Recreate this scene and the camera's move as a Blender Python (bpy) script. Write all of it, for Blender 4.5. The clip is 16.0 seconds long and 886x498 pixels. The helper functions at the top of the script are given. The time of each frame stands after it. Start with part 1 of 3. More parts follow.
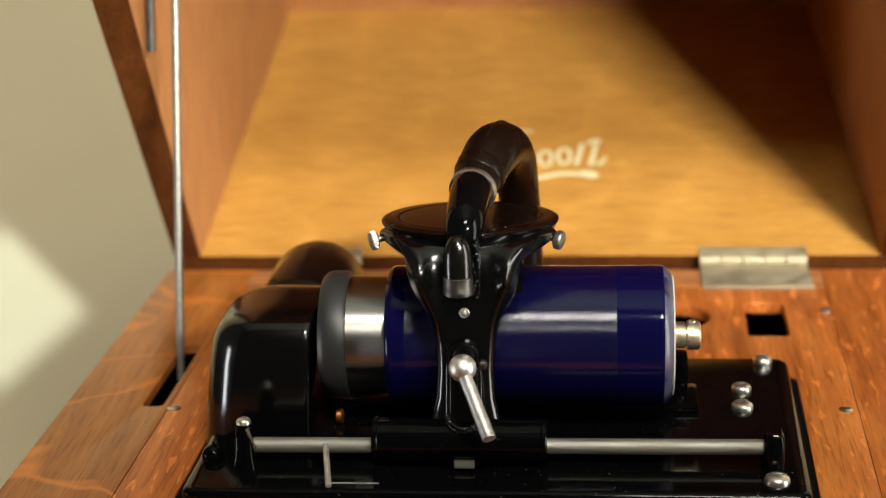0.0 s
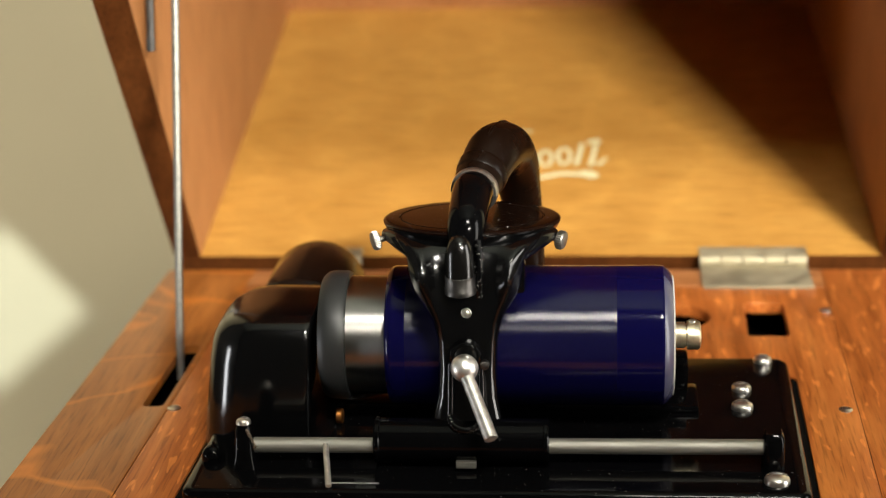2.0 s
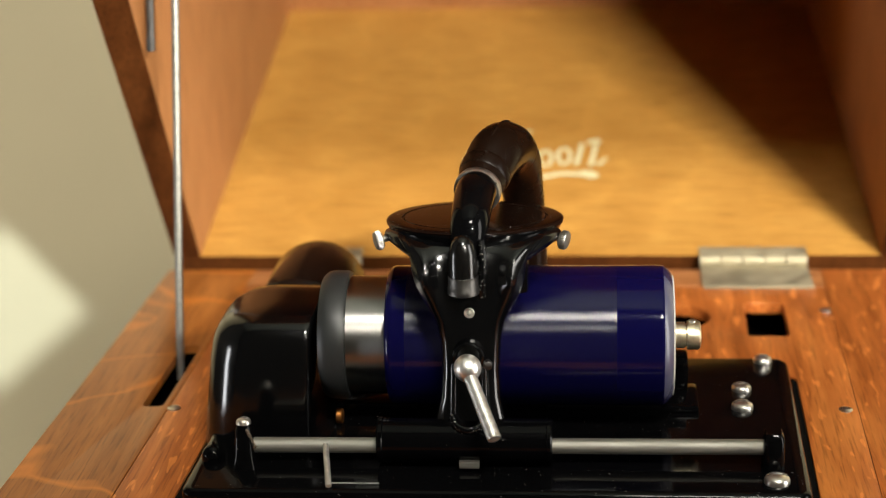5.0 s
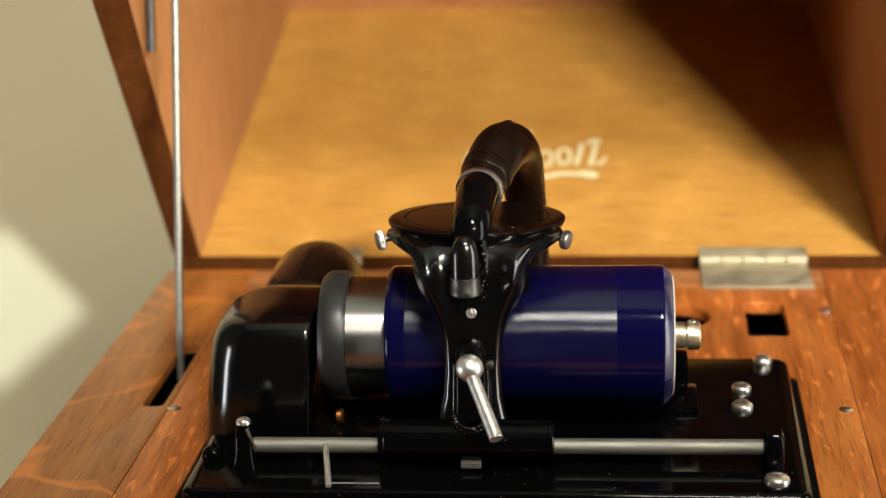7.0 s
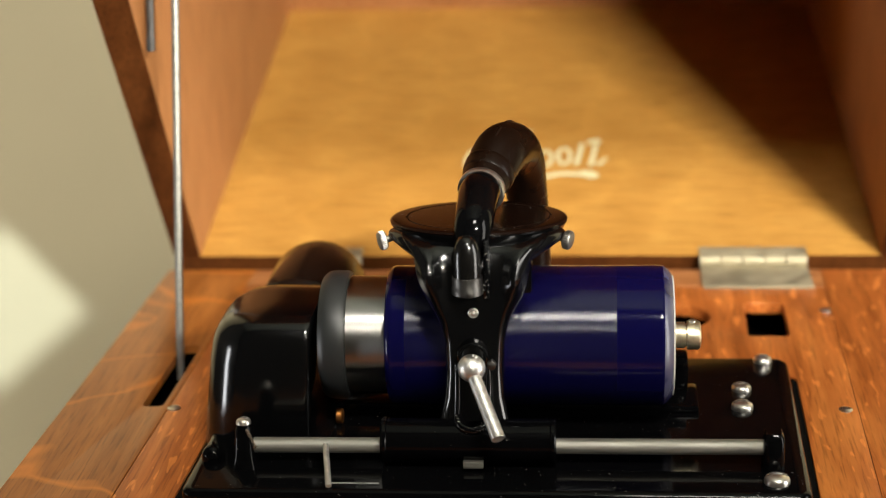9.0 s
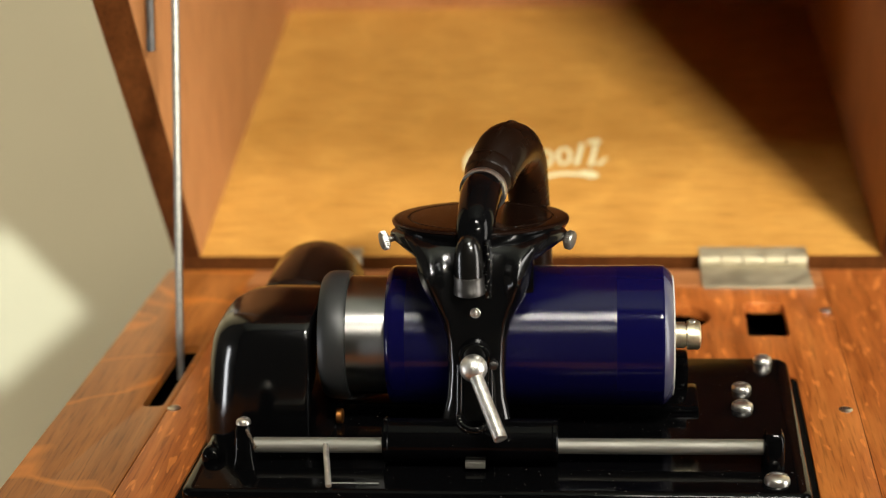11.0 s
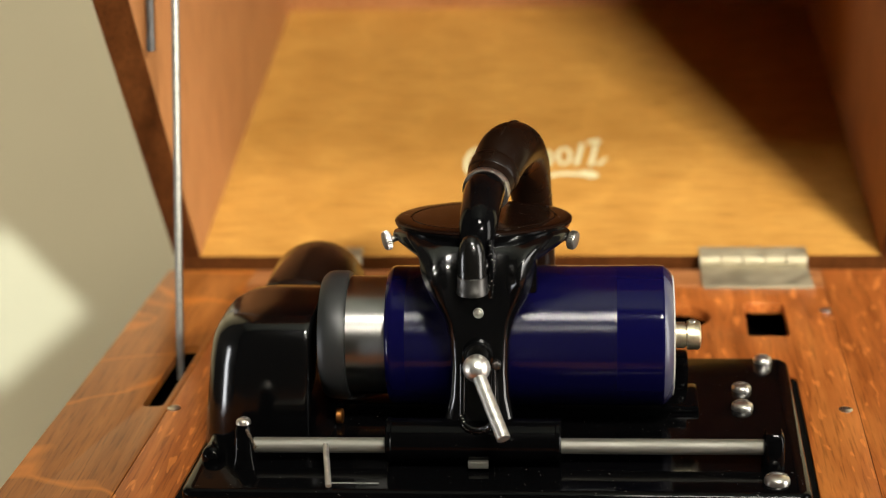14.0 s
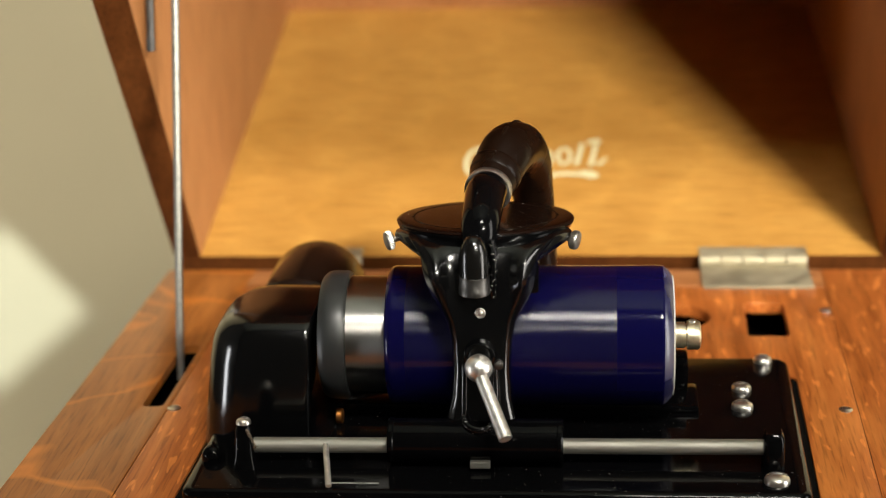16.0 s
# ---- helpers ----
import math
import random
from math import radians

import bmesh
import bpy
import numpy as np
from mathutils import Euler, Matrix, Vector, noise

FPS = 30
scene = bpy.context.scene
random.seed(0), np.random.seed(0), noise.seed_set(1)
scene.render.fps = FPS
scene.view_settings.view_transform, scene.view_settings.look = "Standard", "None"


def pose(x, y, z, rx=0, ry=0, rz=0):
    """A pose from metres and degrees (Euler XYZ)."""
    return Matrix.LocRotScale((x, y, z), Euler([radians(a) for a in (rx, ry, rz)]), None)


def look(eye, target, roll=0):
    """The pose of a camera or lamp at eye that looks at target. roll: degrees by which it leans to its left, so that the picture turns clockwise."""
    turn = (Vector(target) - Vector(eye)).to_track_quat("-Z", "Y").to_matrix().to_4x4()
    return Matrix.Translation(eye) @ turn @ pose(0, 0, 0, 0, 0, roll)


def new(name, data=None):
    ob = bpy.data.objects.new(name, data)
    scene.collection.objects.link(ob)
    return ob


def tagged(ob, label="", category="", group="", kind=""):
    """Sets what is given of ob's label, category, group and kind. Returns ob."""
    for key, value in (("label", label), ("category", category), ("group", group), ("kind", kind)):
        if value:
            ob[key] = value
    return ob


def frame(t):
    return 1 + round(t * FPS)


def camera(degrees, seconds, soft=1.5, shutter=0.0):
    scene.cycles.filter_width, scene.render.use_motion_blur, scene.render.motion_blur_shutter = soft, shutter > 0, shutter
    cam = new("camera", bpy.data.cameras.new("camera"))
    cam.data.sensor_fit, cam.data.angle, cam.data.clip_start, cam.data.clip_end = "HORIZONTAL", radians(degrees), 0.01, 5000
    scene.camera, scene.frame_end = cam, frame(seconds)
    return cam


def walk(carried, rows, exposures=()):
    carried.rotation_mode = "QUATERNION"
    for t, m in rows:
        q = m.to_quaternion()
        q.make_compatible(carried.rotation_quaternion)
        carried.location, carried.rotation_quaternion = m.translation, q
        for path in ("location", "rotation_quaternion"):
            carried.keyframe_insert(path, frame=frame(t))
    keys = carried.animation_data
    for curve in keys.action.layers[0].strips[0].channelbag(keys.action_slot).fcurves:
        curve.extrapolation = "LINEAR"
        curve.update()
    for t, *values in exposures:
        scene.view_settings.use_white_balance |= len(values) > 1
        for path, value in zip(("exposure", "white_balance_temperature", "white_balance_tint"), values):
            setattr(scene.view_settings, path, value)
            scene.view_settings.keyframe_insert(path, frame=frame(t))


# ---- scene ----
SECONDS = 16.0
EYE = Vector((-0.02295, -0.64506, 0.28738))
GAZE = Vector((-0.08333, 0.94668 * 1.0, -0.31112))
cam = camera(27.47, SECONDS, 1.1)
cam.data.dof.use_dof = True
cam.data.dof.focus_distance = 0.665
cam.data.dof.aperture_fstop = 8.0
STAND = look(EYE, EYE + GAZE, -1.693)
walk(cam, [(0.0, STAND), (SECONDS, STAND)])

# ---- world, sun and large lights ----
FLOOR_Z = -0.86
SUN_TO = Vector((-0.35, -0.80, 0.49)).normalized()
world = bpy.data.worlds.new("sky")
scene.world = world
world.use_nodes = True
wn = world.node_tree.nodes
sky = wn.new("ShaderNodeTexSky")
sky.sky_type, sky.sun_disc = "NISHITA", False
sky.sun_elevation = math.asin(SUN_TO.z)
sky.sun_rotation = math.atan2(SUN_TO.x, SUN_TO.y)
world.node_tree.links.new(sky.outputs[0], wn["Background"].inputs[0])
wn["Background"].inputs[1].default_value = 0.1
sun = new("sun", bpy.data.lights.new("sun", "SUN"))
sun.data.energy, sun.data.angle, sun.data.color = 3.1, radians(0.4), (0.76, 0.91, 1.0)
sun.matrix_world = look(SUN_TO * 6, (0, 0, 0))


def window_light(name, place, target, w, h, power, colour):
    lamp = new(name, bpy.data.lights.new(name, "AREA"))
    lamp.data.shape, lamp.data.size, lamp.data.size_y = "RECTANGLE", w, h
    lamp.data.energy, lamp.data.color = power, colour
    lamp.matrix_world = look(place, target)


window_light("upper_window_light", (0.46, -1.66, 2.08), (0.46, 0, 2.08), 0.66, 0.42, 66.0, (1.0, 0.955, 0.855))
# thin key lamp added to light the lid board, in a made-up opening
window_light("lid_key_light", (0.77, -1.66, 1.08), (0, 0.33, 0.1), 0.34, 0.05, 85.0, (1.0, 0.95, 0.82))
window_light("west_window_light", (-2.17, -0.6, -0.39), (0, -0.6, -0.39), 0.34, 0.86, 10.0, (0.96, 0.98, 1.0))
window_light("east_window_light", (2.17, -0.6, 0.26), (0, -0.6, 0.26), 0.7, 2.14, 31.0, (1.0, 0.95, 0.87))
scene.view_settings.exposure = 0.6


# ---- materials ----
def material(name, colour, rough=0.5, metal=0.0, coat=0.0):
    m = bpy.data.materials.new(name)
    m.use_nodes = True
    b = m.node_tree.nodes["Principled BSDF"]
    b.inputs["Base Color"].default_value = (*colour, 1)
    b.inputs["Roughness"].default_value = rough
    b.inputs["Metallic"].default_value = metal
    b.inputs["Coat Weight"].default_value = coat
    b.inputs["Coat Roughness"].default_value = 0.06
    return m


def add(m, kind, **settings):
    n = m.node_tree.nodes.new("ShaderNode" + kind)
    for key, value in settings.items():
        n.inputs[key].default_value = value
    return n


def wire(m, a, b):
    m.node_tree.links.new(a, b)


def ramp(m, source, stops):
    r = add(m, "ValToRGB")
    while len(r.color_ramp.elements) < len(stops):
        r.color_ramp.elements.new(0.5)
    for e, (at, c) in zip(r.color_ramp.elements, stops):
        e.position, e.color = at, (*c, 1)
    wire(m, source, r.inputs[0])
    return r.outputs[0]


def bump(m, source, strength, distance=0.0005):
    n = add(m, "Bump", Strength=strength, Distance=distance)
    wire(m, source, n.inputs["Height"])
    wire(m, n.outputs[0], m.node_tree.nodes["Principled BSDF"].inputs["Normal"])
    return n


def place_in(m, stretch, turn=(0, 0, 0)):
    tc = add(m, "TexCoord")
    mp = add(m, "Mapping", Scale=stretch, Rotation=turn)
    wire(m, tc.outputs["Object"], mp.inputs[0])
    return mp.outputs[0]


def wood(name, dark, mid, light, along, rough=0.38, fleck=0.0, turn=0.0, coat=0.06, stretch=5.0, figure=0.0, rays=0.0):
    """Varnished oak with grain along axis 0, 1 or 2, broad figure, pores and ray flecks."""
    m = material(name, mid, rough, 0, coat)
    b = m.node_tree.nodes["Principled BSDF"]
    b.inputs["Coat Roughness"].default_value = 0.22
    b.inputs["Specular IOR Level"].default_value = 0.16
    s = [60.0, 60.0, 60.0]
    s[along] = stretch
    v = place_in(m, s, (0, 0, turn))
    grain = add(m, "TexNoise", Scale=3.0, Detail=6.0, Roughness=0.65, Distortion=0.4)
    wire(m, v, grain.inputs[0])
    s2 = [14.0, 14.0, 14.0]
    s2[along] = 0.6 * stretch
    broad = add(m, "TexNoise", Scale=1.6, Detail=3.0, Distortion=0.9)
    wire(m, place_in(m, s2, (0, 0, turn)), broad.inputs[0])
    mix = add(m, "Mix")
    mix.inputs[0].default_value = 0.5
    wire(m, grain.outputs[0], mix.inputs[2])
    wire(m, broad.outputs[0], mix.inputs[3])
    col = ramp(m, mix.outputs[0], [(0.34, dark), (0.5, mid), (0.66, light)])
    s3 = [900.0, 900.0, 900.0]
    s3[along] = 40.0
    pores = add(m, "TexNoise", Scale=1.0, Detail=2.0)
    wire(m, place_in(m, s3, (0, 0, turn)), pores.inputs[0])
    pr = ramp(m, pores.outputs[0], [(0.32, (0.48, 0.43, 0.38)), (0.48, (1, 1, 1))])
    mul = add(m, "MixRGB")
    mul.blend_type = "MULTIPLY"
    mul.inputs[0].default_value = 0.7
    wire(m, col, mul.inputs[1])
    wire(m, pr, mul.inputs[2])
    out = mul.outputs[0]
    if figure:
        s5 = [22.0, 22.0, 22.0]
        s5[along] = 7.0
        wv = add(m, "TexWave", Scale=1.0, Distortion=7.0, Detail=2.0)
        wv.inputs["Detail Scale"].default_value = 1.2
        wire(m, place_in(m, s5, (0, 0, turn)), wv.inputs[0])
        wr = ramp(m, wv.outputs["Fac"], [(0.0, (0.70, 0.63, 0.56)), (0.55, (1, 1, 1)), (0.9, (1.0, 1.0, 1.0)), (0.97, (1.5, 1.55, 1.5))])
        wm = add(m, "MixRGB")
        wm.blend_type = "MULTIPLY"
        wm.inputs[0].default_value = figure
        wire(m, out, wm.inputs[1])
        wire(m, wr, wm.inputs[2])
        out = wm.outputs[0]
    if rays:
        s6 = [12.0, 12.0, 12.0]
        s6[along] = 17.0
        rn = add(m, "TexNoise", Scale=1.0, Detail=2.0, Distortion=0.6)
        wire(m, place_in(m, s6), rn.inputs[0])
        rl = ramp(m, rn.outputs[0], [(0.44, (0, 0, 0)), (0.472, (1, 1, 1)), (0.50, (0, 0, 0))])
        rk = add(m, "Math")
        rk.operation = "MULTIPLY"
        rk.inputs[1].default_value = rays
        wire(m, rl, rk.inputs[0])
        rm = add(m, "MixRGB")
        rm.inputs[2].default_value = (light[0] * 1.7, light[1] * 1.45, light[2] * 0.9, 1)
        wire(m, rk.outputs[0], rm.inputs[0])
        wire(m, out, rm.inputs[1])
        out = rm.outputs[0]
    if fleck:
        s4 = [330.0, 330.0, 330.0]
        s4[along] = 62.0
        fl = add(m, "TexNoise", Scale=1.0, Detail=1.0, Distortion=0.25)
        wire(m, place_in(m, s4, (0, 0, turn + 0.2)), fl.inputs[0])
        fr = ramp(m, fl.outputs[0], [(0.625, (0, 0, 0)), (0.67, (1, 1, 1))])
        fm = add(m, "MixRGB")
        fm.inputs[2].default_value = (*[min(1.0, c * 1.9) for c in light], 1)
        sc = add(m, "Math")
        sc.operation = "MULTIPLY"
        sc.inputs[1].default_value = fleck
        wire(m, fr, sc.inputs[0])
        wire(m, sc.outputs[0], fm.inputs[0])
        wire(m, out, fm.inputs[1])
        out = fm.outputs[0]
    wire(m, out, b.inputs["Base Color"])
    bump(m, pores.outputs[0], 0.25, 0.0002)
    return m


def enamel(name, colour=(0.0016, 0.0016, 0.0018), rough=0.07, specks=0.5, dust_at=0.79, sheen=0.11):
    """Black japanned metal, glossy, with dust specks and a little waviness."""
    m = material(name, colour, rough, 0, 0.0)
    b = m.node_tree.nodes["Principled BSDF"]
    b.inputs["Specular IOR Level"].default_value = sheen
    dust = add(m, "TexNoise", Scale=1100.0, Detail=1.0)
    tc = add(m, "TexCoord")
    wire(m, tc.outputs["Object"], dust.inputs[0])
    r = ramp(m, dust.outputs[0], [(dust_at, colour), (dust_at + 0.02, (0.35 * specks, 0.33 * specks, 0.30 * specks))])
    wire(m, r, b.inputs["Base Color"])
    haze = add(m, "TexNoise", Scale=60.0, Detail=4.0)
    wire(m, tc.outputs["Object"], haze.inputs[0])
    rr = add(m, "MapRange")
    rr.inputs["To Min"].default_value, rr.inputs["To Max"].default_value = rough * 0.6, rough * 2.2
    wire(m, haze.outputs[0], rr.inputs[0])
    wire(m, rr.outputs[0], b.inputs["Roughness"])
    wave = add(m, "TexNoise", Scale=90.0, Detail=2.0)
    wire(m, tc.outputs["Object"], wave.inputs[0])
    bump(m, wave.outputs[0], 0.12, 0.0004)
    return m


def metal(name, colour, rough, brush=None, bumpy=0.05):
    m = material(name, colour, rough, 1.0)
    b = m.node_tree.nodes["Principled BSDF"]
    n = add(m, "TexNoise", Scale=1.0, Detail=4.0)
    wire(m, place_in(m, brush or (400, 400, 400)), n.inputs[0])
    rr = add(m, "MapRange")
    rr.inputs["To Min"].default_value, rr.inputs["To Max"].default_value = rough * 0.6, min(1, rough * 1.5)
    wire(m, n.outputs[0], rr.inputs[0])
    wire(m, rr.outputs[0], b.inputs["Roughness"])
    col = ramp(m, n.outputs[0], [(0.25, tuple(c * 0.7 for c in colour)), (0.6, colour)])
    wire(m, col, b.inputs["Base Color"])
    bump(m, n.outputs[0], bumpy, 0.0002)
    return m


def plaster(name, colour):
    m = material(name, colour, 0.85)
    n = add(m, "TexNoise", Scale=2.5, Detail=6.0)
    tc = add(m, "TexCoord")
    wire(m, tc.outputs["Object"], n.inputs[0])
    col = ramp(m, n.outputs[0], [(0.3, tuple(c * 0.9 for c in colour)), (0.7, colour)])
    wire(m, col, m.node_tree.nodes["Principled BSDF"].inputs["Base Color"])
    f = add(m, "TexNoise", Scale=300.0, Detail=3.0)
    wire(m, tc.outputs["Object"], f.inputs[0])
    bump(m, f.outputs[0], 0.2, 0.001)
    return m


def lathe_sheen(m, rough, grain, depth):
    """Fine rings about the x axis, which draw reflections out across it."""
    b = m.node_tree.nodes["Principled BSDF"]
    b.inputs["Anisotropic"].default_value = 0.95
    b.inputs["Anisotropic Rotation"].default_value = 0.25
    tan = add(m, "Tangent")
    tan.direction_type, tan.axis = "RADIAL", "X"
    wire(m, tan.outputs[0], b.inputs["Tangent"])
    w = add(m, "TexNoise", Scale=1.0, Detail=5.0, Roughness=0.8)
    wire(m, place_in(m, (grain, 3, 3)), w.inputs[0])
    bump(m, w.outputs[0], depth, 0.0004)
    rr = add(m, "MapRange")
    rr.inputs["To Min"].default_value, rr.inputs["To Max"].default_value = rough * 0.85, rough * 1.2
    wire(m, w.outputs[0], rr.inputs[0])
    wire(m, rr.outputs[0], b.inputs["Roughness"])
    return m


def grooved(name):
    """Blue celluloid cut with fine circumferential grooves: gloss drawn out across them."""
    m = material(name, (0.0023, 0.0019, 0.0245), 0.19)
    m.node_tree.nodes["Principled BSDF"].inputs["Specular IOR Level"].default_value = 0.52
    return lathe_sheen(m, 0.21, 2600, 0.19)


OAK_DECK = wood("oak_deck", (0.22, 0.058, 0.011), (0.38, 0.108, 0.022), (0.52, 0.178, 0.040), 1, 0.36, 0.34, figure=0.25)
OAK_RAIL = wood("oak_rail", (0.18, 0.056, 0.010), (0.275, 0.090, 0.018), (0.37, 0.135, 0.030), 1, 0.34, 0.0, figure=0.2, rays=0.55)
OAK_CROSS = wood("oak_cross", (0.22, 0.08, 0.025), (0.33, 0.13, 0.045), (0.42, 0.18, 0.065), 0, 0.3)
OAK_PANEL = wood("oak_panel", (0.328, 0.158, 0.031), (0.38, 0.190, 0.041), (0.432, 0.228, 0.051), 0, 0.42, stretch=20.0, figure=0.12)
OAK_SIDE = wood("oak_side", (0.30, 0.128, 0.046), (0.345, 0.153, 0.058), (0.39, 0.18, 0.07), 2, 0.42, stretch=12.0)
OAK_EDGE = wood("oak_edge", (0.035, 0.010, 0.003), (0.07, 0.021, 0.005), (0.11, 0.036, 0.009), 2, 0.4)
BLACK = enamel("black_enamel")
COVER = enamel("polished_black_enamel", rough=0.11, specks=0.4, dust_at=0.83, sheen=0.5)
BARREL = enamel("brown_black_enamel", (0.009, 0.0045, 0.003), 0.12, 0.5, 0.9)
BLACK_DUSTY = enamel("dusty_black_enamel", specks=1.0, dust_at=0.762)
SCUFFED = enamel("scuffed_black_enamel", rough=0.1, specks=0.7, dust_at=0.665, sheen=0.3)
BLACK_WARM = enamel("black_enamel_worn", (0.006, 0.0026, 0.0016), 0.12, 1.0, 0.745)
RUBBER = enamel("tone_arm_rubber", (0.0045, 0.002, 0.0011), 0.2, 0.3, 0.78)
GREY_BELT = enamel("dark_grey_flange", (0.018, 0.019, 0.019), 0.30, 0.3, 0.9, 0.45)
STEEL = metal("ground_steel", (0.37, 0.355, 0.31), 0.6, (60, 900, 900))
NICKEL = lathe_sheen(material("nickel_plate", (0.44, 0.43, 0.41), 0.2, 1.0), 0.42, 1500, 0.06)
HINGE = metal("dulled_brass", (0.46, 0.41, 0.29), 0.72, (120, 120, 120), 0.02)
SILVER = metal("worn_nickel", (0.70, 0.67, 0.62), 0.32)
THUMB = metal("worn_thumb_screw_nickel", (0.33, 0.315, 0.29), 0.4)
BRIGHT = metal("polished_lever_metal", (0.95, 0.93, 0.88), 0.40, (300, 300, 300), 0.02)
BRASS = metal("brass", (0.74, 0.66, 0.46), 0.34)
COPPER = metal("dark_copper", (0.50, 0.20, 0.05), 0.35)
STAY = metal("grey_stay_steel", (0.29, 0.28, 0.25), 0.5)
SATIN = enamel("satin_black", (0.003, 0.0027, 0.0024), 0.13, 0.4, 0.83, 0.5)
DULL = metal("dull_grey_metal", (0.10, 0.095, 0.09), 0.4)
BLUE = material("blue_celluloid", (0.0026, 0.0022, 0.029), 0.06)
BLUE.node_tree.nodes["Principled BSDF"].inputs["Specular IOR Level"].default_value = 0.2
GROOVES = grooved("grooved_celluloid")
BEVEL = material("pale_blue_bevel", (0.05, 0.05, 0.11), 0.25)
chips = add(BEVEL, "TexNoise", Scale=38.0, Detail=3.0)
chip_at = add(BEVEL, "TexCoord")
wire(BEVEL, chip_at.outputs["Object"], chips.inputs[0])
wire(BEVEL, ramp(BEVEL, chips.outputs[0], [(0.40, (0.012, 0.012, 0.04)), (0.46, (0.05, 0.05, 0.09)), (0.60, (0.08, 0.08, 0.11))]), BEVEL.node_tree.nodes["Principled BSDF"].inputs["Base Color"])
GRIME = plaster("brown_grime", (0.10, 0.07, 0.045))
WHITE = plaster("white_core", (0.42, 0.40, 0.36))
GILT = material("pale_gilt_transfer", (0.54, 0.53, 0.33), 0.5)
WALL = plaster("beige_wall_paint", (0.555, 0.475, 0.295))
PLUG = plaster("white_plug", (0.7, 0.68, 0.62))
CEIL = plaster("ceiling_paint", (0.30, 0.33, 0.30))
# the dimness of the unseen room is put into this wall colour
DIM = plaster("dim_room_wall", (0.05, 0.049, 0.046))
FLOORING = wood("floor_boards", (0.03, 0.015, 0.008), (0.05, 0.026, 0.013), (0.08, 0.04, 0.02), 1)
# near-black that puts the shade inside the cabinet into the colour
VOID = material("interior_shade", (0.003, 0.0025, 0.002), 0.9)
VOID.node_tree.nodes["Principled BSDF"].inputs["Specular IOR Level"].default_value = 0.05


# ---- building helpers (millimetres) ----
def mm(*p):
    return Vector(p) * 0.001


def empty(name, x=0, y=0, z=0, parent=None):
    ob = new(name)
    ob.location = mm(x, y, z)
    ob.empty_display_size = 0.01
    ob.parent = parent
    return ob


def part(name, bm, mat, parent=None, label="", smooth=True, sharp=35):
    """Links a bmesh in millimetres as one mesh object."""
    bmesh.ops.scale(bm, vec=(0.001, 0.001, 0.001), verts=bm.verts)
    bmesh.ops.recalc_face_normals(bm, faces=bm.faces)
    for e in bm.edges:
        e.smooth = len(e.link_faces) != 2 or e.calc_face_angle(0) < radians(sharp)
    for f in bm.faces:
        f.smooth = smooth
    me = bpy.data.meshes.new(name)
    bm.to_mesh(me)
    bm.free()
    for m in mat if isinstance(mat, (list, tuple)) else [mat]:
        me.materials.append(m)
    ob = new(name, me)
    ob.parent = parent
    if label:
        ob["label"] = label
    return ob


def slab(outline, z0, z1, holes=(), bevel=0.0):
    """A flat plate from an outline in x, y with holes, between two heights."""
    bm = bmesh.new()
    edges = []
    for loop in (outline, *holes):
        vs = [bm.verts.new((x, y, z0)) for x, y in loop]
        edges += [bm.edges.new((vs[i], vs[(i + 1) % len(vs)])) for i in range(len(vs))]
    bmesh.ops.triangle_fill(bm, use_beauty=True, use_dissolve=False, edges=edges)
    up = bmesh.ops.extrude_face_region(bm, geom=bm.faces[:])
    bmesh.ops.translate(bm, vec=(0, 0, z1 - z0), verts=[g for g in up["geom"] if isinstance(g, bmesh.types.BMVert)])
    if bevel:
        bmesh.ops.recalc_face_normals(bm, faces=bm.faces)
        rim = [e for e in bm.edges if e.calc_face_angle(0) > 1.0 and all(v.co.z > (z0 + z1) / 2 for v in e.verts)]
        bmesh.ops.bevel(bm, geom=rim, offset=bevel, segments=3, affect="EDGES", profile=0.5)
    return bm


def box(x0, x1, y0, y1, z0, z1, bevel=0.0, seg=2):
    bm = bmesh.new()
    bmesh.ops.create_cube(bm, size=1)
    for v in bm.verts:
        v.co = Vector(((x0 + x1) / 2 + v.co.x * (x1 - x0), (y0 + y1) / 2 + v.co.y * (y1 - y0), (z0 + z1) / 2 + v.co.z * (z1 - z0)))
    if bevel:
        bmesh.ops.bevel(bm, geom=bm.edges[:], offset=bevel, segments=seg, affect="EDGES", profile=0.5)
    return bm


def prism(profile, axis, a, b, bevel=0.0):
    """A profile extruded along axis ("x": profile in y, z; "y": in x, z) from a to b."""
    bm = bmesh.new()
    put = (lambda u, v, w: (w, u, v)) if axis == "x" else (lambda u, v, w: (u, w, v))
    lo = [bm.verts.new(put(u, v, a)) for u, v in profile]
    hi = [bm.verts.new(put(u, v, b)) for u, v in profile]
    bm.faces.new(lo)
    bm.faces.new(hi)
    n = len(lo)
    for i in range(n):
        bm.faces.new((lo[i], lo[(i + 1) % n], hi[(i + 1) % n], hi[i]))
    if bevel:
        bmesh.ops.recalc_face_normals(bm, faces=bm.faces)
        bmesh.ops.bevel(bm, geom=[e for e in bm.edges if e.calc_face_angle(0) > 0.6], offset=bevel, segments=2, affect="EDGES", profile=0.5)
    return bm


def loft(rings, caps=True, closed=False):
    """Skins rings of points, all of one length."""
    bm = bmesh.new()
    rows = [[bm.verts.new(p) for p in ring] for ring in rings]
    n = len(rows[0])
    for a, b in zip(rows, rows[1:] + (rows[:1] if closed else [])):
        for i in range(n):
            bm.faces.new((a[i], a[(i + 1) % n], b[(i + 1) % n], b[i]))
    if caps and not closed:
        bm.faces.new(rows[0])
        bm.faces.new(rows[-1])
    return bm


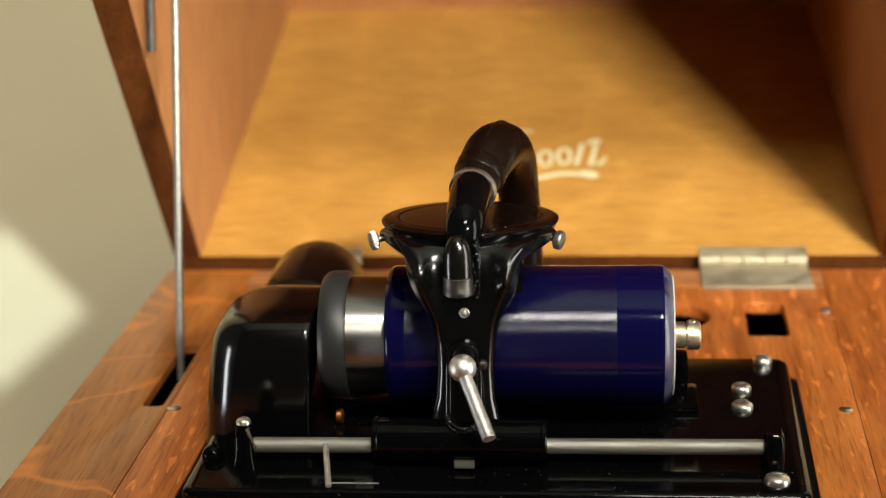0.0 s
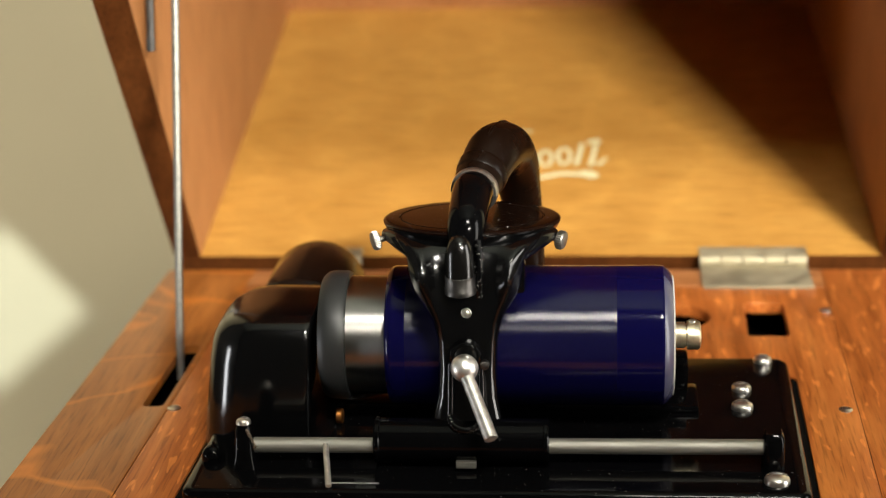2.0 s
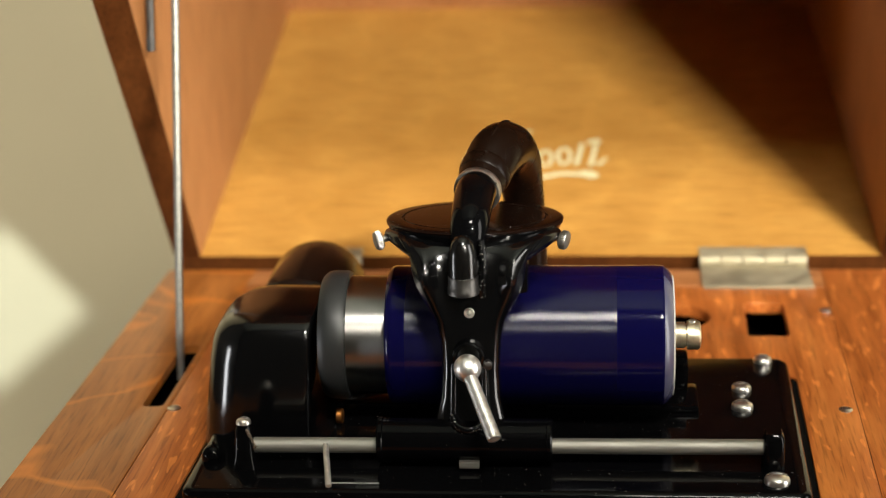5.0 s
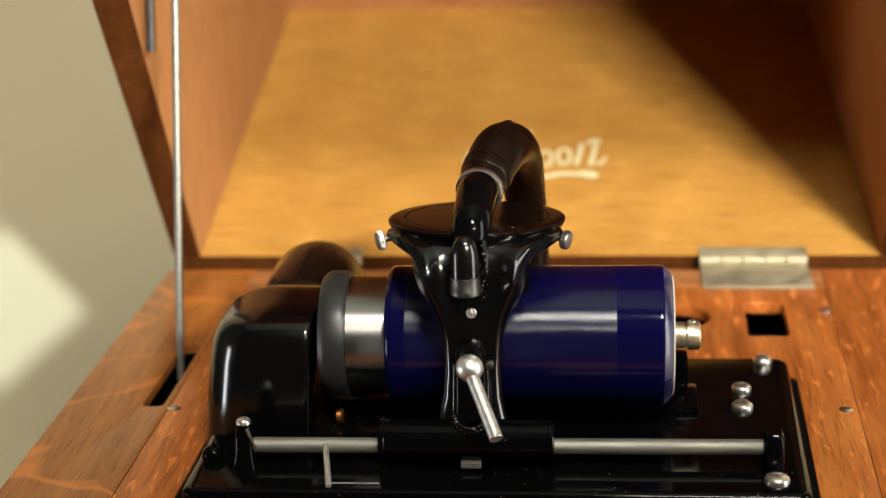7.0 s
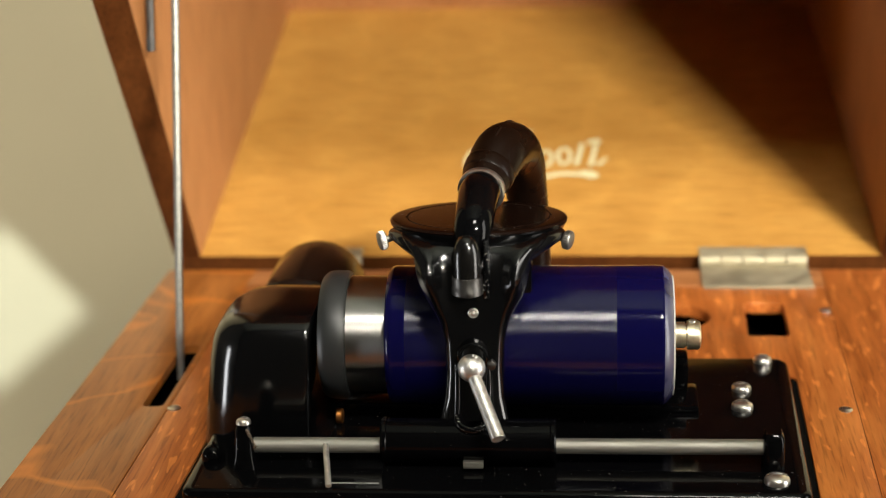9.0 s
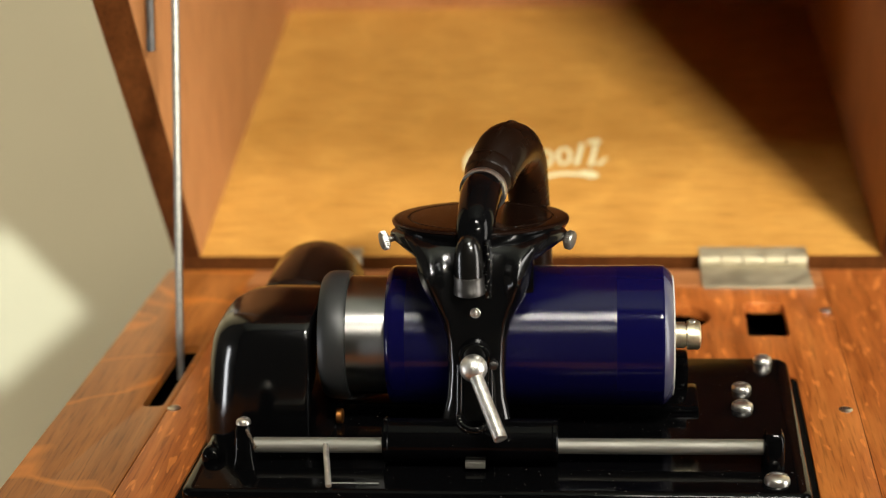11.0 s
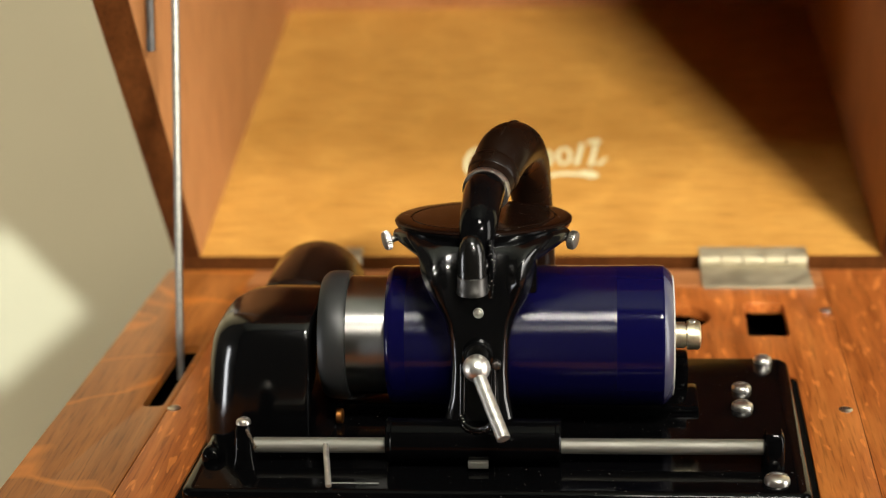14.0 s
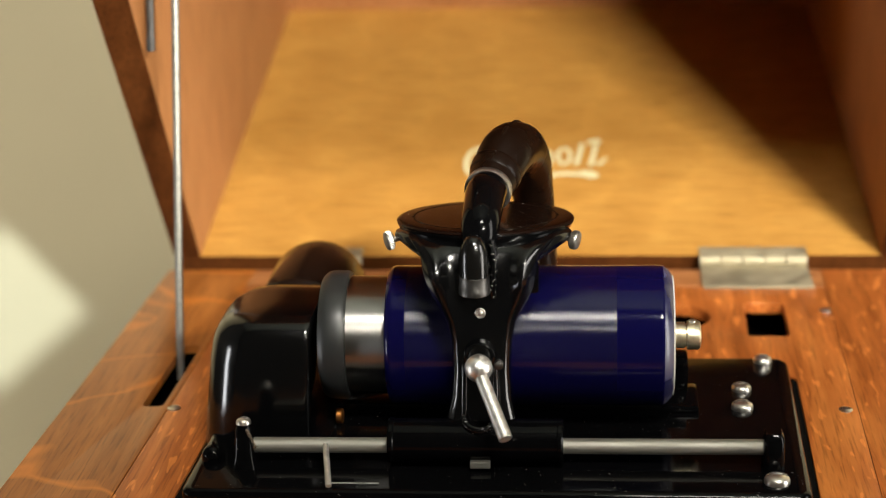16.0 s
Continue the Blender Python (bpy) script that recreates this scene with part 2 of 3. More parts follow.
def turned(profile, axis="x", at=(0, 0, 0), n=48):
    """A turned body: profile of (along, radius) about an axis through at."""
    rings = []
    for along, r in profile:
        ring = []
        for i in range(n):
            c, s = math.cos(2 * math.pi * i / n) * max(r, 0.01), math.sin(2 * math.pi * i / n) * max(r, 0.01)
            p = {"x": (along, c, s), "y": (c, along, s), "z": (c, s, along)}[axis]
            ring.append(Vector(p) + Vector(at))
        rings.append(ring)
    return loft(rings)


def smooth_path(points, steps=8):
    """Points (x, y, z, radius) filled in by a Catmull-Rom curve."""
    ps = [Vector(p) for p in points]
    ps = [ps[0] * 2 - ps[1]] + ps + [ps[-1] * 2 - ps[-2]]
    out = []
    for i in range(1, len(ps) - 2):
        a, b, c, d = ps[i - 1:i + 3]
        for k in range(steps):
            t = k / steps
            out.append(0.5 * (2 * b + (c - a) * t + (2 * a - 5 * b + 4 * c - d) * t ** 2 + (3 * b - a - 3 * c + d) * t ** 3))
    return out + [ps[-2]]


def tube(points, n=20, steps=8, flat=1.0):
    """A tube along points (x, y, z, radius)."""
    path = smooth_path([Vector(p) for p in points], steps)
    rings = []
    side = None
    for i, p in enumerate(path):
        q0, q1 = path[max(i - 1, 0)], path[min(i + 1, len(path) - 1)]
        d = (Vector(q1[:3]) - Vector(q0[:3])).normalized()
        if side is None:
            side = d.orthogonal()
        side = (side - d * side.dot(d)).normalized()
        other = d.cross(side)
        rings.append([Vector(p[:3]) + (side * math.cos(2 * math.pi * k / n) + other * math.sin(2 * math.pi * k / n) * flat) * p[3] for k in range(n)])
    return loft(rings)


def bar(a, b, r, n=20, dome=0.0):
    """A round bar from a to b, the far end rounded where dome is given."""
    a, b = Vector(a), Vector(b)
    d = b - a
    q = d.to_track_quat("X", "Z")
    L = d.length
    prof = [(0, r * 0.9), (r * 0.1, r), (L - max(dome, r * 0.1), r)]
    prof += [(L - dome + dome * math.sin(t * math.pi / 8), r * math.cos(t * math.pi / 8)) for t in range(1, 4)] + [(L, 0.02)] if dome else [(L, r * 0.9)]
    bm = turned(prof, "x", n=n)
    for v in bm.verts:
        v.co = q @ v.co + a
    return bm


def rounded(x0, x1, y0, y1, radii, n=6):
    """A rectangle with its own radius at each corner: front left, front right, back right, back left."""
    pts = []
    for (cx, cy, a0), r in zip(((x0, y0, 180), (x1, y0, 270), (x1, y1, 0), (x0, y1, 90)), radii):
        ox, oy = (cx + r if cx == x0 else cx - r), (cy + r if cy == y0 else cy - r)
        for i in range(n + 1):
            a = radians(a0 + 90 * i / n)
            pts.append((ox + r * math.cos(a), oy + r * math.sin(a)))
    return pts


def disc_loop(x, y, r, n=28):
    return [(x + r * math.cos(2 * math.pi * i / n), y + r * math.sin(2 * math.pi * i / n)) for i in range(n)]


def leaning(loop):
    """The cabinet stands slightly out of square."""
    return [(x + 0.03 * y, y) for x, y in loop]


def rect(x0, x1, y0, y1):
    return [(x0, y0), (x1, y0), (x1, y1), (x0, y1)]


def dome_screw(name, x, y, z, r, mat, parent, slot=True, h=0.78):
    prof = [(0, r * 1.02), (r * h * 0.3, r)] + [(r * h * (0.3 + 0.7 * math.sin(t * math.pi / 12)), r * math.cos(t * math.pi / 12)) for t in range(1, 6)] + [(r * h, 0.02)]
    s = part(name, turned(prof, "z", (x, y, z), 24), mat, parent)
    if slot:
        arc = [(x + r * 0.8 * k, y, z + r * h * (0.28 + 0.7 * math.sqrt(1 - (0.8 * k) ** 2)), r * 0.09) for k in (-1, -0.6, -0.2, 0.2, 0.6, 1)]
        part("screw_slot", tube(arc, 6, 2), DULL, s)
    return s


# ---- the room ----
X0, X1, Y0, Y1, Z0, Z1 = -2200, 2200, -1700, 1150, FLOOR_Z * 1000, 3000
for nm, bm, mt in (
    ("floor", box(X0 - 100, X1 + 100, Y0 - 100, Y1 + 100, Z0 - 60, Z0), FLOORING),
    ("ceiling", box(X0 - 100, X1 + 100, Y0 - 100, Y1 + 100, Z1, Z1 + 60), CEIL),
    ("wall_north", box(X0, X1, Y1, Y1 + 100, Z0, Z1), WALL),
):
    tagged(part(nm, bm, mt), {"floor": "brown wooden floor boards of a room", "ceiling": "plain grey painted ceiling"}.get(nm, "plain beige painted wall"), nm.split("_")[0], kind="structure")


# the unseen south wall, with a window and made-up openings that shape the light
def on_end(loop, holes, y0, y1):
    bm = slab(loop, y0, y1, holes)
    for v in bm.verts:
        v.co = Vector((v.co.x, v.co.z, v.co.y))
    return bm


window = [(110, 1840), (810, 1840), (810, 2320), (110, 2320)]
# unseen opening added to house the key lamp
key_opening = rect(570, 970, 1030, 1130)
reach = (Y0 - Y1) / SUN_TO.y
# lozenge slot added to cut the sun into a patch on the north wall
gap = [(x + SUN_TO.x * reach, z + SUN_TO.z * reach) for x, z in ((-566, -370), (-662, -257), (-772, -355), (-676, -466))]
south = part("wall_south", on_end(rect(X0 - 100, X1 + 100, Z0, Z1), (window, key_opening, gap), Y0 - 30, Y0), DIM)
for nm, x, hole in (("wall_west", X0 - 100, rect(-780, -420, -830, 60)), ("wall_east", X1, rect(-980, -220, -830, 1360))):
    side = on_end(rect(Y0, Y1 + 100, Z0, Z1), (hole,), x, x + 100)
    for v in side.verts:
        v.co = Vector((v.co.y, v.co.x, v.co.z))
    tagged(part(nm, side, DIM), "unseen wall darkened for a dim room, with a tall window opening", "wall", kind="structure")
tagged(south, "unseen wall darkened for a dim room, with openings that shape the light", "wall", kind="structure")

# unseen panel added behind the key lamp to keep the sun out there
blind = tagged(empty("opening_plug", 770, Y0 - 22, 1030), "unseen white panel added to shut the sun out of the key opening", "blind")
for i in range(2):
    part("plug_strip", box(-206, 206, -3, 3, 50 * i - 2, 50 * i + 51.5, 0.5), PLUG, blind)
part("plug_top", box(-206, 206, -6, 6, 101.5, 116, 1.0), PLUG, blind)
# unseen shelf added to block the key lamp from the record and deck
tagged(part("key_light_blocker", box(-100, 1200, Y0 + 2, -1000, 663, 683, 3), DIM), "unseen dark shelf added to keep the key light off the machine", "ledge", kind="structure")

# ---- the cabinet ----
cabinet = tagged(empty("phonograph_cabinet", -57, 60, FLOOR_Z * 1000), "orange-brown oak phonograph cabinet with its lid propped open", "cabinet")
CB = Matrix.Translation(-cabinet.location)


def cab(name, bm, mat, parent=None, label="", **kw):
    """A part of the cabinet, given in room coordinates."""
    ob = part(name, bm, mat, parent or cabinet, label, **kw)
    if parent is None:
        ob.matrix_parent_inverse = CB
    return ob


XL, XR, YF, YB = -240, 123, -114, 196.5
SEAM_L, SEAM_R = -196.5, 80
cab("left_rail", slab(leaning(rect(XL, SEAM_L - 0.06, YF, YB)), -4, 0, (leaning(rounded(-207.9, -199.2, 25, 94, (2.5,) * 4, 4)),), bevel=0.2), OAK_RAIL, label="oak rail with a slot for the lid stay")
cab("deck_board", slab(leaning(rect(SEAM_L, SEAM_R - 0.06, YF, 172)), -5.5, -0.15, (leaning(rounded(-173.5, 58.3, -77, 60, (4,) * 4, 4)), leaning(disc_loop(9, 131, 16)), leaning(rounded(41, 59, 107, 150, (2, 2, 2, 2), 2))), bevel=0.5), OAK_DECK, label="reddish quarter-sawn oak deck board with cut openings")
cab("right_rail", slab(leaning(rect(SEAM_R, XR, YF, YB)), -4, 0, bevel=0.2), OAK_DECK)
cab("rear_rail", slab(leaning(rect(SEAM_L, SEAM_R - 0.06, 172.1, YB)), -4, 0, bevel=0.2), OAK_CROSS)
for nm, a, b, c, d in (("side_panel", XL + 4, XL + 16, YF, YB), ("side_panel", XR - 16, XR - 4, YF, YB), ("front_panel", XL + 16, XR - 16, YF + 4, YF + 16), ("back_panel", XL + 16, XR - 16, YB - 16, YB - 4)):
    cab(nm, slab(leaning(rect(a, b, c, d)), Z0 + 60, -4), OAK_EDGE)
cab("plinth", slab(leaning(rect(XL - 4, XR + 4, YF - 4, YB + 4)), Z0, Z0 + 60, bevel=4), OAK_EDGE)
# a black sheet under the deck, so its openings read as deep shade
cab("shade_floor", slab(leaning(rect(XL + 16, XR - 16, YF + 16, YB - 16)), -30, -20), VOID)
for x, y in ((-193.4, 23.3), (75.8, 25.3), (81.4, 139.2)):
    s = cab("deck_screw", turned([(-0.4, 2.9), (0.5, 2.7), (0.9, 1.6), (0.95, 0.02)], "z", (x, y, -0.3), 20), SILVER)
    part("screw_slot", box(x - 2, x + 2, y - 0.35, y + 0.35, 0.45, 0.72), DULL, s)

# the lid: hinged at the back, leaning forward
HY, HZ = 204.5, 4.5
UP = Vector((-91, 151)).normalized()
BACK = Vector((262, 75)).normalized()
RIM, DEEP, THICK = 353.0, 272.0, 13.0


def lid_point(u, w):
    """u along the rim from the hinge, w along the rear board from it: y, z."""
    return Vector((HY, HZ)) + UP * u + BACK * w


rear = bmesh.new()
quad = []
for xs, (y, z) in (((-232, 131), lid_point(0, 0)), ((-228, 119), lid_point(0, DEEP))):
    quad.append([(x + 0.012 * (y - 203), y, z) for x in xs])
nrm = Vector((0, BACK.y, -BACK.x)) * THICK
top = [Vector(p) for p in (quad[0][0], quad[0][1], quad[1][1], quad[1][0])]
vs = [rear.verts.new(p) for p in top] + [rear.verts.new(p + nrm) for p in top]
for f in ((0, 1, 2, 3), (4, 7, 6, 5), (0, 4, 5, 1), (1, 5, 6, 2), (2, 6, 7, 3), (3, 7, 4, 0)):
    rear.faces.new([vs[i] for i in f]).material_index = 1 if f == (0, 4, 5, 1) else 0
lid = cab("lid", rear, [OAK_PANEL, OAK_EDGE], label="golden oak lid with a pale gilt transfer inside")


def lid_side(x_bottom, x_back, thick):
    prof = [lid_point(0, 0), lid_point(RIM, 0), lid_point(RIM, DEEP), lid_point(0, DEEP)]
    bm = bmesh.new()
    ring = []
    for w in (0, thick):
        ring.append([bm.verts.new((x_bottom + (x_back - x_bottom) * (y - 203) / 260 + w * k, y, z)) for (y, z), k in zip(prof, (1, 1.5, 1.5, 1))])
    for r in ring:
        bm.faces.new(r)
    for i in range(4):
        bm.faces.new((ring[0][i], ring[0][(i + 1) % 4], ring[1][(i + 1) % 4], ring[1][i]))
    bmesh.ops.recalc_face_normals(bm, faces=bm.faces)
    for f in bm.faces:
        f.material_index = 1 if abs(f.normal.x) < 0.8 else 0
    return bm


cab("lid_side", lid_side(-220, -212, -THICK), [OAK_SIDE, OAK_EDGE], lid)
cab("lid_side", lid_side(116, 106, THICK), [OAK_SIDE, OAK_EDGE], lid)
for nm, u0, u1, w0, w1 in (("lid_top", 0, RIM, DEEP, DEEP + THICK), ("lid_front", RIM, RIM + THICK, 0, DEEP)):
    pr = [lid_point(u0, w0), lid_point(u1, w0), lid_point(u1, w1), lid_point(u0, w1)]
    cab(nm, prism(pr, "x", -230, 126), OAK_SIDE, lid)

# ---- bedplate and drive ----
mech = tagged(empty("phonograph_mechanism", -57, 0, 0), "black enamelled phonograph bedplate with gear cover and guide rod", "machine")
MC = Matrix.Translation(-mech.location)


def mek(name, bm, mat, parent=None, label="", **kw):
    ob = part(name, bm, mat, parent or mech, label, **kw)
    if parent is None:
        ob.matrix_parent_inverse = MC
    return ob


plate_loop = rounded(-168.5, 54.6, -69, 61.5, (5, 5, 7, 7), 5)
mek("bedplate", slab(leaning(plate_loop), 0, 8, bevel=2.6), BLACK_DUSTY)
# black fill nearly flush with the deck, standing for the shade in the gap
mek("gap_shade_fill", slab(leaning(rounded(-173.3, 58.1, -76.8, 59.8, (4,) * 4, 4)), -20, -0.8), VOID, label="matt black fill standing for shade in the gap round the bedplate")
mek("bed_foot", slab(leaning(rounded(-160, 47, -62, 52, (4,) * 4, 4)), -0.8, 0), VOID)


def cover_ring(z, x0, x1, y0, y1, rl, rr):
    return [(x, y, z) for x, y in rounded(x0, x1, y0, y1, (rl, rr, rr, rl), 6)]


mek("gear_cover", loft([
    cover_ring(0.4, -173.6, -130.2, -25.2, 32.2, 19, 2.5), cover_ring(8, -173.0, -130.0, -25, 32, 19, 2.5), cover_ring(24, -171.2, -129.5, -24, 31, 19, 2.5), cover_ring(36, -169.8, -129, -23, 30, 19, 2.5),
    cover_ring(42.5, -168.4, -128.8, -22.4, 29.5, 19, 2.5), cover_ring(46.6, -166.4, -128.5, -21.4, 28.8, 17, 2.6), cover_ring(49.8, -163.4, -128.2, -19.6, 27.6, 14, 2.8), cover_ring(52.0, -159.0, -128.0, -17, 25.6, 10, 3),
    cover_ring(53.5, -153, -127.9, -12.5, 22, 7, 3.4), cover_ring(54.3, -146, -128.2, -6, 16, 5, 4), cover_ring(54.5, -140, -130, 0, 10, 3, 3)]), COVER, label="tall glossy black enamelled gear cover")
mek("motor_barrel", turned([(44, 10), (45, 17), (48, 20.4), (50, 21.2), (96, 21.2), (101, 20), (104, 17), (105, 12), (105.2, 0.1)], "y", (-143.0, 0, 26.2), 64), BARREL, label="rounded dark brown glossy barrel")
mek("barrel_saddle", box(-160, -131, 62, 98, 0, 9, 1.5), BLACK)
mek("guide_rod", bar((-148, -45, 15.0), (39, -45, 15.4), 2.85, 24), STEEL, label="ground steel guide rod")
# left and right posts
mek("rod_post", loft([[(x, y, z) for x, y in rounded(-150.4 - w, -150.4 + w, -45 - d, -45 + d, (r,) * 4, 4)] for z, w, d, r in ((8, 4.4, 7.2, 2), (12, 3.6, 6, 2), (18, 3.3, 5, 2.2), (21.8, 3.0, 4, 2), (23.6, 2.2, 3, 1.6))]), BLACK)
dome_screw("post_screw", -150.6, -45, 23.4, 2.7, SILVER, mech, True, 0.9).matrix_parent_inverse = MC
rng = random.Random(5)
for k in range(7):
    q = k / 6
    mek("grime", tube([(-148.9 + 2.6 * q + rng.uniform(-0.3, 0.3), -49.2 + rng.uniform(-0.3, 0.3), 23.0 - 6.0 * q, 0.35), (-148.5 + 2.6 * q, -49.6, 22.4 - 6.0 * q, rng.uniform(0.4, 0.7)), (-148.2 + 2.6 * q, -49.3, 21.8 - 6.0 * q, 0.3)], 6, 2), GRIME)
mek("rod_post", loft([[(x, y, z) for x, y in rounded(40.6 - w, 40.6 + w, -45.5 - d, -45.5 + d, (r,) * 4, 4)] for z, w, d, r in ((8, 3.8, 6.0, 2), (18, 3.6, 5.4, 2), (20.6, 3.4, 4.8, 2), (22, 2.6, 3.6, 1.6))]), BLACK)
dome_screw("black_stud", -163, -43.5, 8, 4.2, BLACK, mech, False, 1.5).matrix_parent_inverse = MC
for x, y, r in ((45.6, 56, 3.7), (34.8, 25.9, 3.8), (33.7, 7.2, 4.2), (40.8, -58.6, 4.5)):
    dome_screw("plate_screw", x, y, 8, r, SILVER, mech).matrix_parent_inverse = MC
mek("stop_pin", bar((-120.3, -48.6, 16.9), (-117.0, -67.0, 9.2), 1.1, 14), BRIGHT)
mek("index_wire", bar((-116.6, -63, 8.5), (-99.5, -63, 8.5), 0.25, 6), SILVER)
mek("bearing_block", box(4, 13.5, 19, 30, 8, 24, 1.2), BLACK)
mek("half_nut_rail", box(-127, 3, -2, 12, 8, 13.2, 1.0), BLACK)
mek("bearing_foot", box(0, 17, 2, 26, 8, 11, 1.2), BLACK)
mek("brass_wheel", turned([(-122, 2.4), (-121.6, 3), (-119.6, 3), (-119.2, 2.4)], "x", (0, -9, 11), 24), COPPER)

# mandrel, which turns
AX = 41.0
mandrel = tagged(empty("mandrel", 0, 0, AX, mech), "nickel-plated mandrel with a dark grey drive flange")
mandrel.location = mm(57, 0, AX)
MD = 57.0
part("drive_flange", turned([(a + 1.1, r) for a, r in ((-127.8, 8), (-127.6, 19), (-127.0, 22.4), (-125.2, 24.1), (-123.2, 24.6), (-118.2, 24.6), (-116.9, 24.0), (-116.4, 22.0), (-116.4, 8))], "x", n=72), GREY_BELT, mandrel, "dark grey drive flange")
part("sleeve", turned([(-116.6, 22.6), (-100, 22.6), (-96, 22.0), (6, 21.6), (6.4, 20)], "x", n=72), NICKEL, mandrel, "polished nickel sleeve")
hub = mek("brass_end_nut", turned([(2, 5.0), (11, 5.0), (11.1, 4.3), (11.6, 4.3), (11.7, 5.5), (15.8, 5.5), (16.6, 5.0), (17.0, 3.8), (17.0, 0.1)], "x", (0, 0, AX), 32), BRASS, label="brass end nut on the mandrel shaft")
part("set_screw", turned([(5.2, 1.5), (6.0, 1.4), (6.3, 0.6), (6.35, 0.02)], "z", (13.6, 0, AX), 16), SILVER, hub)

# ---- the record ----
record = tagged(empty("cylinder_record", 0, 0, AX), "glossy dark blue celluloid cylinder record with a white core", "record")
part("smooth_end", turned([(-100.6, 23), (-100.6, 24.8), (-99.6, 26.0), (-98.4, 26.45), (-97.9, 26.5), (-97.4, 26.5), (-93.0, 26.5)], "x", n=96), BLUE, record)
part("grooved_band", turned([(-93.0, 26.5)] + [(-93 + i * 78.2 / 24, 26.5) for i in range(1, 25)], "x", n=96), GROOVES, record, "grooved band with a drawn-out sheen")
part("smooth_end", turned([(-14.8, 26.5), (1.2, 26.5), (1.6, 26.5), (2.2, 26.44), (2.6, 26.3)], "x", n=96), BLUE, record)
part("bevelled_end", turned([(2.6, 26.3), (3.4, 25.9), (4.6, 24.8), (5.8, 23.2), (6.1, 22.4)], "x", n=96), BEVEL, record, "pale worn bevelled edge")
part("core", turned([(5.7, 22.7), (6.5, 22.5), (6.6, 22.0), (5.8, 21.7), (5.0, 21.7)], "x", n=96), WHITE, record, "white plaster core")

# ---- the sliding carriage with reproducer and tone arm ----
carriage = tagged(empty("sound_carriage", 0, 0, 0), "black enamelled carriage carrying reproducer and curved tone arm", "carriage")
CX = -69.5
part("sliding_sleeve", turned([(-103.2, 4), (-103.2, 7.8), (-102.6, 8.3), (-101.4, 8.3), (-101.0, 7.9), (-42.2, 7.9), (-41.8, 8.3), (-40.6, 8.3), (-40.0, 7.8), (-40.0, 4)], "x", (0, -45, 17.4), 48), BLACK, carriage)
part("feed_tab", box(-73.4, -66.2, -52.8, -50.4, 9.6, 12.2, 0.3), STEEL, carriage)


def yoke_ring(z, xl, xr, y, d, lobe, n=32):
    """One level of the yoke: rounded ends, and two swellings of its front near them."""
    mid, half = (xl + xr) / 2, (xr - xl) / 2
    front, back = [], []
    for i in range(n + 1):
        q = -math.cos(math.pi * i / n)
        thick = d * (1 - abs(q) ** 3) ** 0.5
        swell = lobe * math.exp(-((abs(q) - 0.78) / 0.19) ** 2) * (1 - abs(q) ** 8)
        front.append((mid + half * q, y - thick - swell, z))
        if 0 < i < n:
            back.append((mid + half * q, y + thick, z))
    return front + back[::-1]


part("yoke", loft([yoke_ring(*level) for level in (
    (16, -87, -52.5, -43.5, 5, 0), (20, -84.8, -54.8, -42.6, 4.8, 0), (25, -82.1, -57.2, -41.4, 4.4, 0.2), (33, -80.3, -58.6, -40, 4, 0.5), (43, -79.7, -58.9, -38.5, 4, 0.7),
    (53.5, -80.1, -58.3, -37, 4, 0.7), (60.7, -82, -56.7, -36, 4, 1.0), (65.9, -85, -53.9, -35.5, 4, 1.8), (69.8, -87.1, -51.5, -35.3, 4, 2.8), (73.3, -88.7, -50.3, -35, 4.2, 4.0),
    (76.4, -89.6, -49.7, -34.6, 4.3, 5.0), (79.3, -90.2, -49.1, -34, 4.4, 5.4), (81.8, -90.5, -48.7, -33, 4.4, 4.6), (84.5, -91.4, -47.2, -31.6, 4.4, 3.6), (86.6, -93.4, -45.0, -29.4, 5, 2.6),
    (88.2, -95.2, -43.0, -26, 6, 1.4), (89.3, -96.4, -41.8, -21, 7, 0.4), (89.5, -95, -43, -16, 5, 0))]), COVER, carriage, "black enamelled yoke swelling into two shoulders")
for sx in (-1, 1):
    part("screw_lug", tube([(CX + 0.6 + sx * 17, -30, 84.2, 4.4), (CX + 0.5 + sx * 23, -24, 85.6, 3.8), (CX + 0.4 + sx * 27.5, -18, 86.0, 3.0), (CX + 0.2 + sx * 30.5, -12.5, 85.4, 2.3)], 20), COVER, carriage)
part("tongue", prism([(-44.6, 19), (-41.6, 50), (-38, 50), (-38, 19)], "x", -74.6, -65.0, 0.8), SCUFFED, carriage, "scuffed black tongue")
part("channel_rim", tube([(-75.9, -47.4, 18.6, 1.3), (-75.6, -46.0, 26, 1.2), (-75.3, -44.0, 38, 1.1), (-75.1, -43.0, 46, 1.1)], 12), COVER, carriage)
part("channel_rim", tube([(-64.0, -47.4, 18.6, 1.3), (-64.1, -46.0, 26, 1.2), (-64.2, -44.0, 38, 1.1), (-64.3, -43.0, 46, 1.1)], 12), COVER, carriage)
part("channel_foot", tube([(-75.8, -46.4, 27.5, 1.2), (-74.0, -49.2, 24.8, 1.5), (-70.2, -50.4, 23.6, 1.7), (-66.2, -49.4, 24.6, 1.5), (-64.1, -46.4, 27.5, 1.2)], 12), SCUFFED, carriage, "chipped black foot of the channel")
TILT = Matrix.Rotation(radians(-6.5), 4, "X")


def tilted(bm, at):
    bm.transform(Matrix.Translation(at) @ TILT)
    return bm


DC = (-69.1, -2, 88.2)
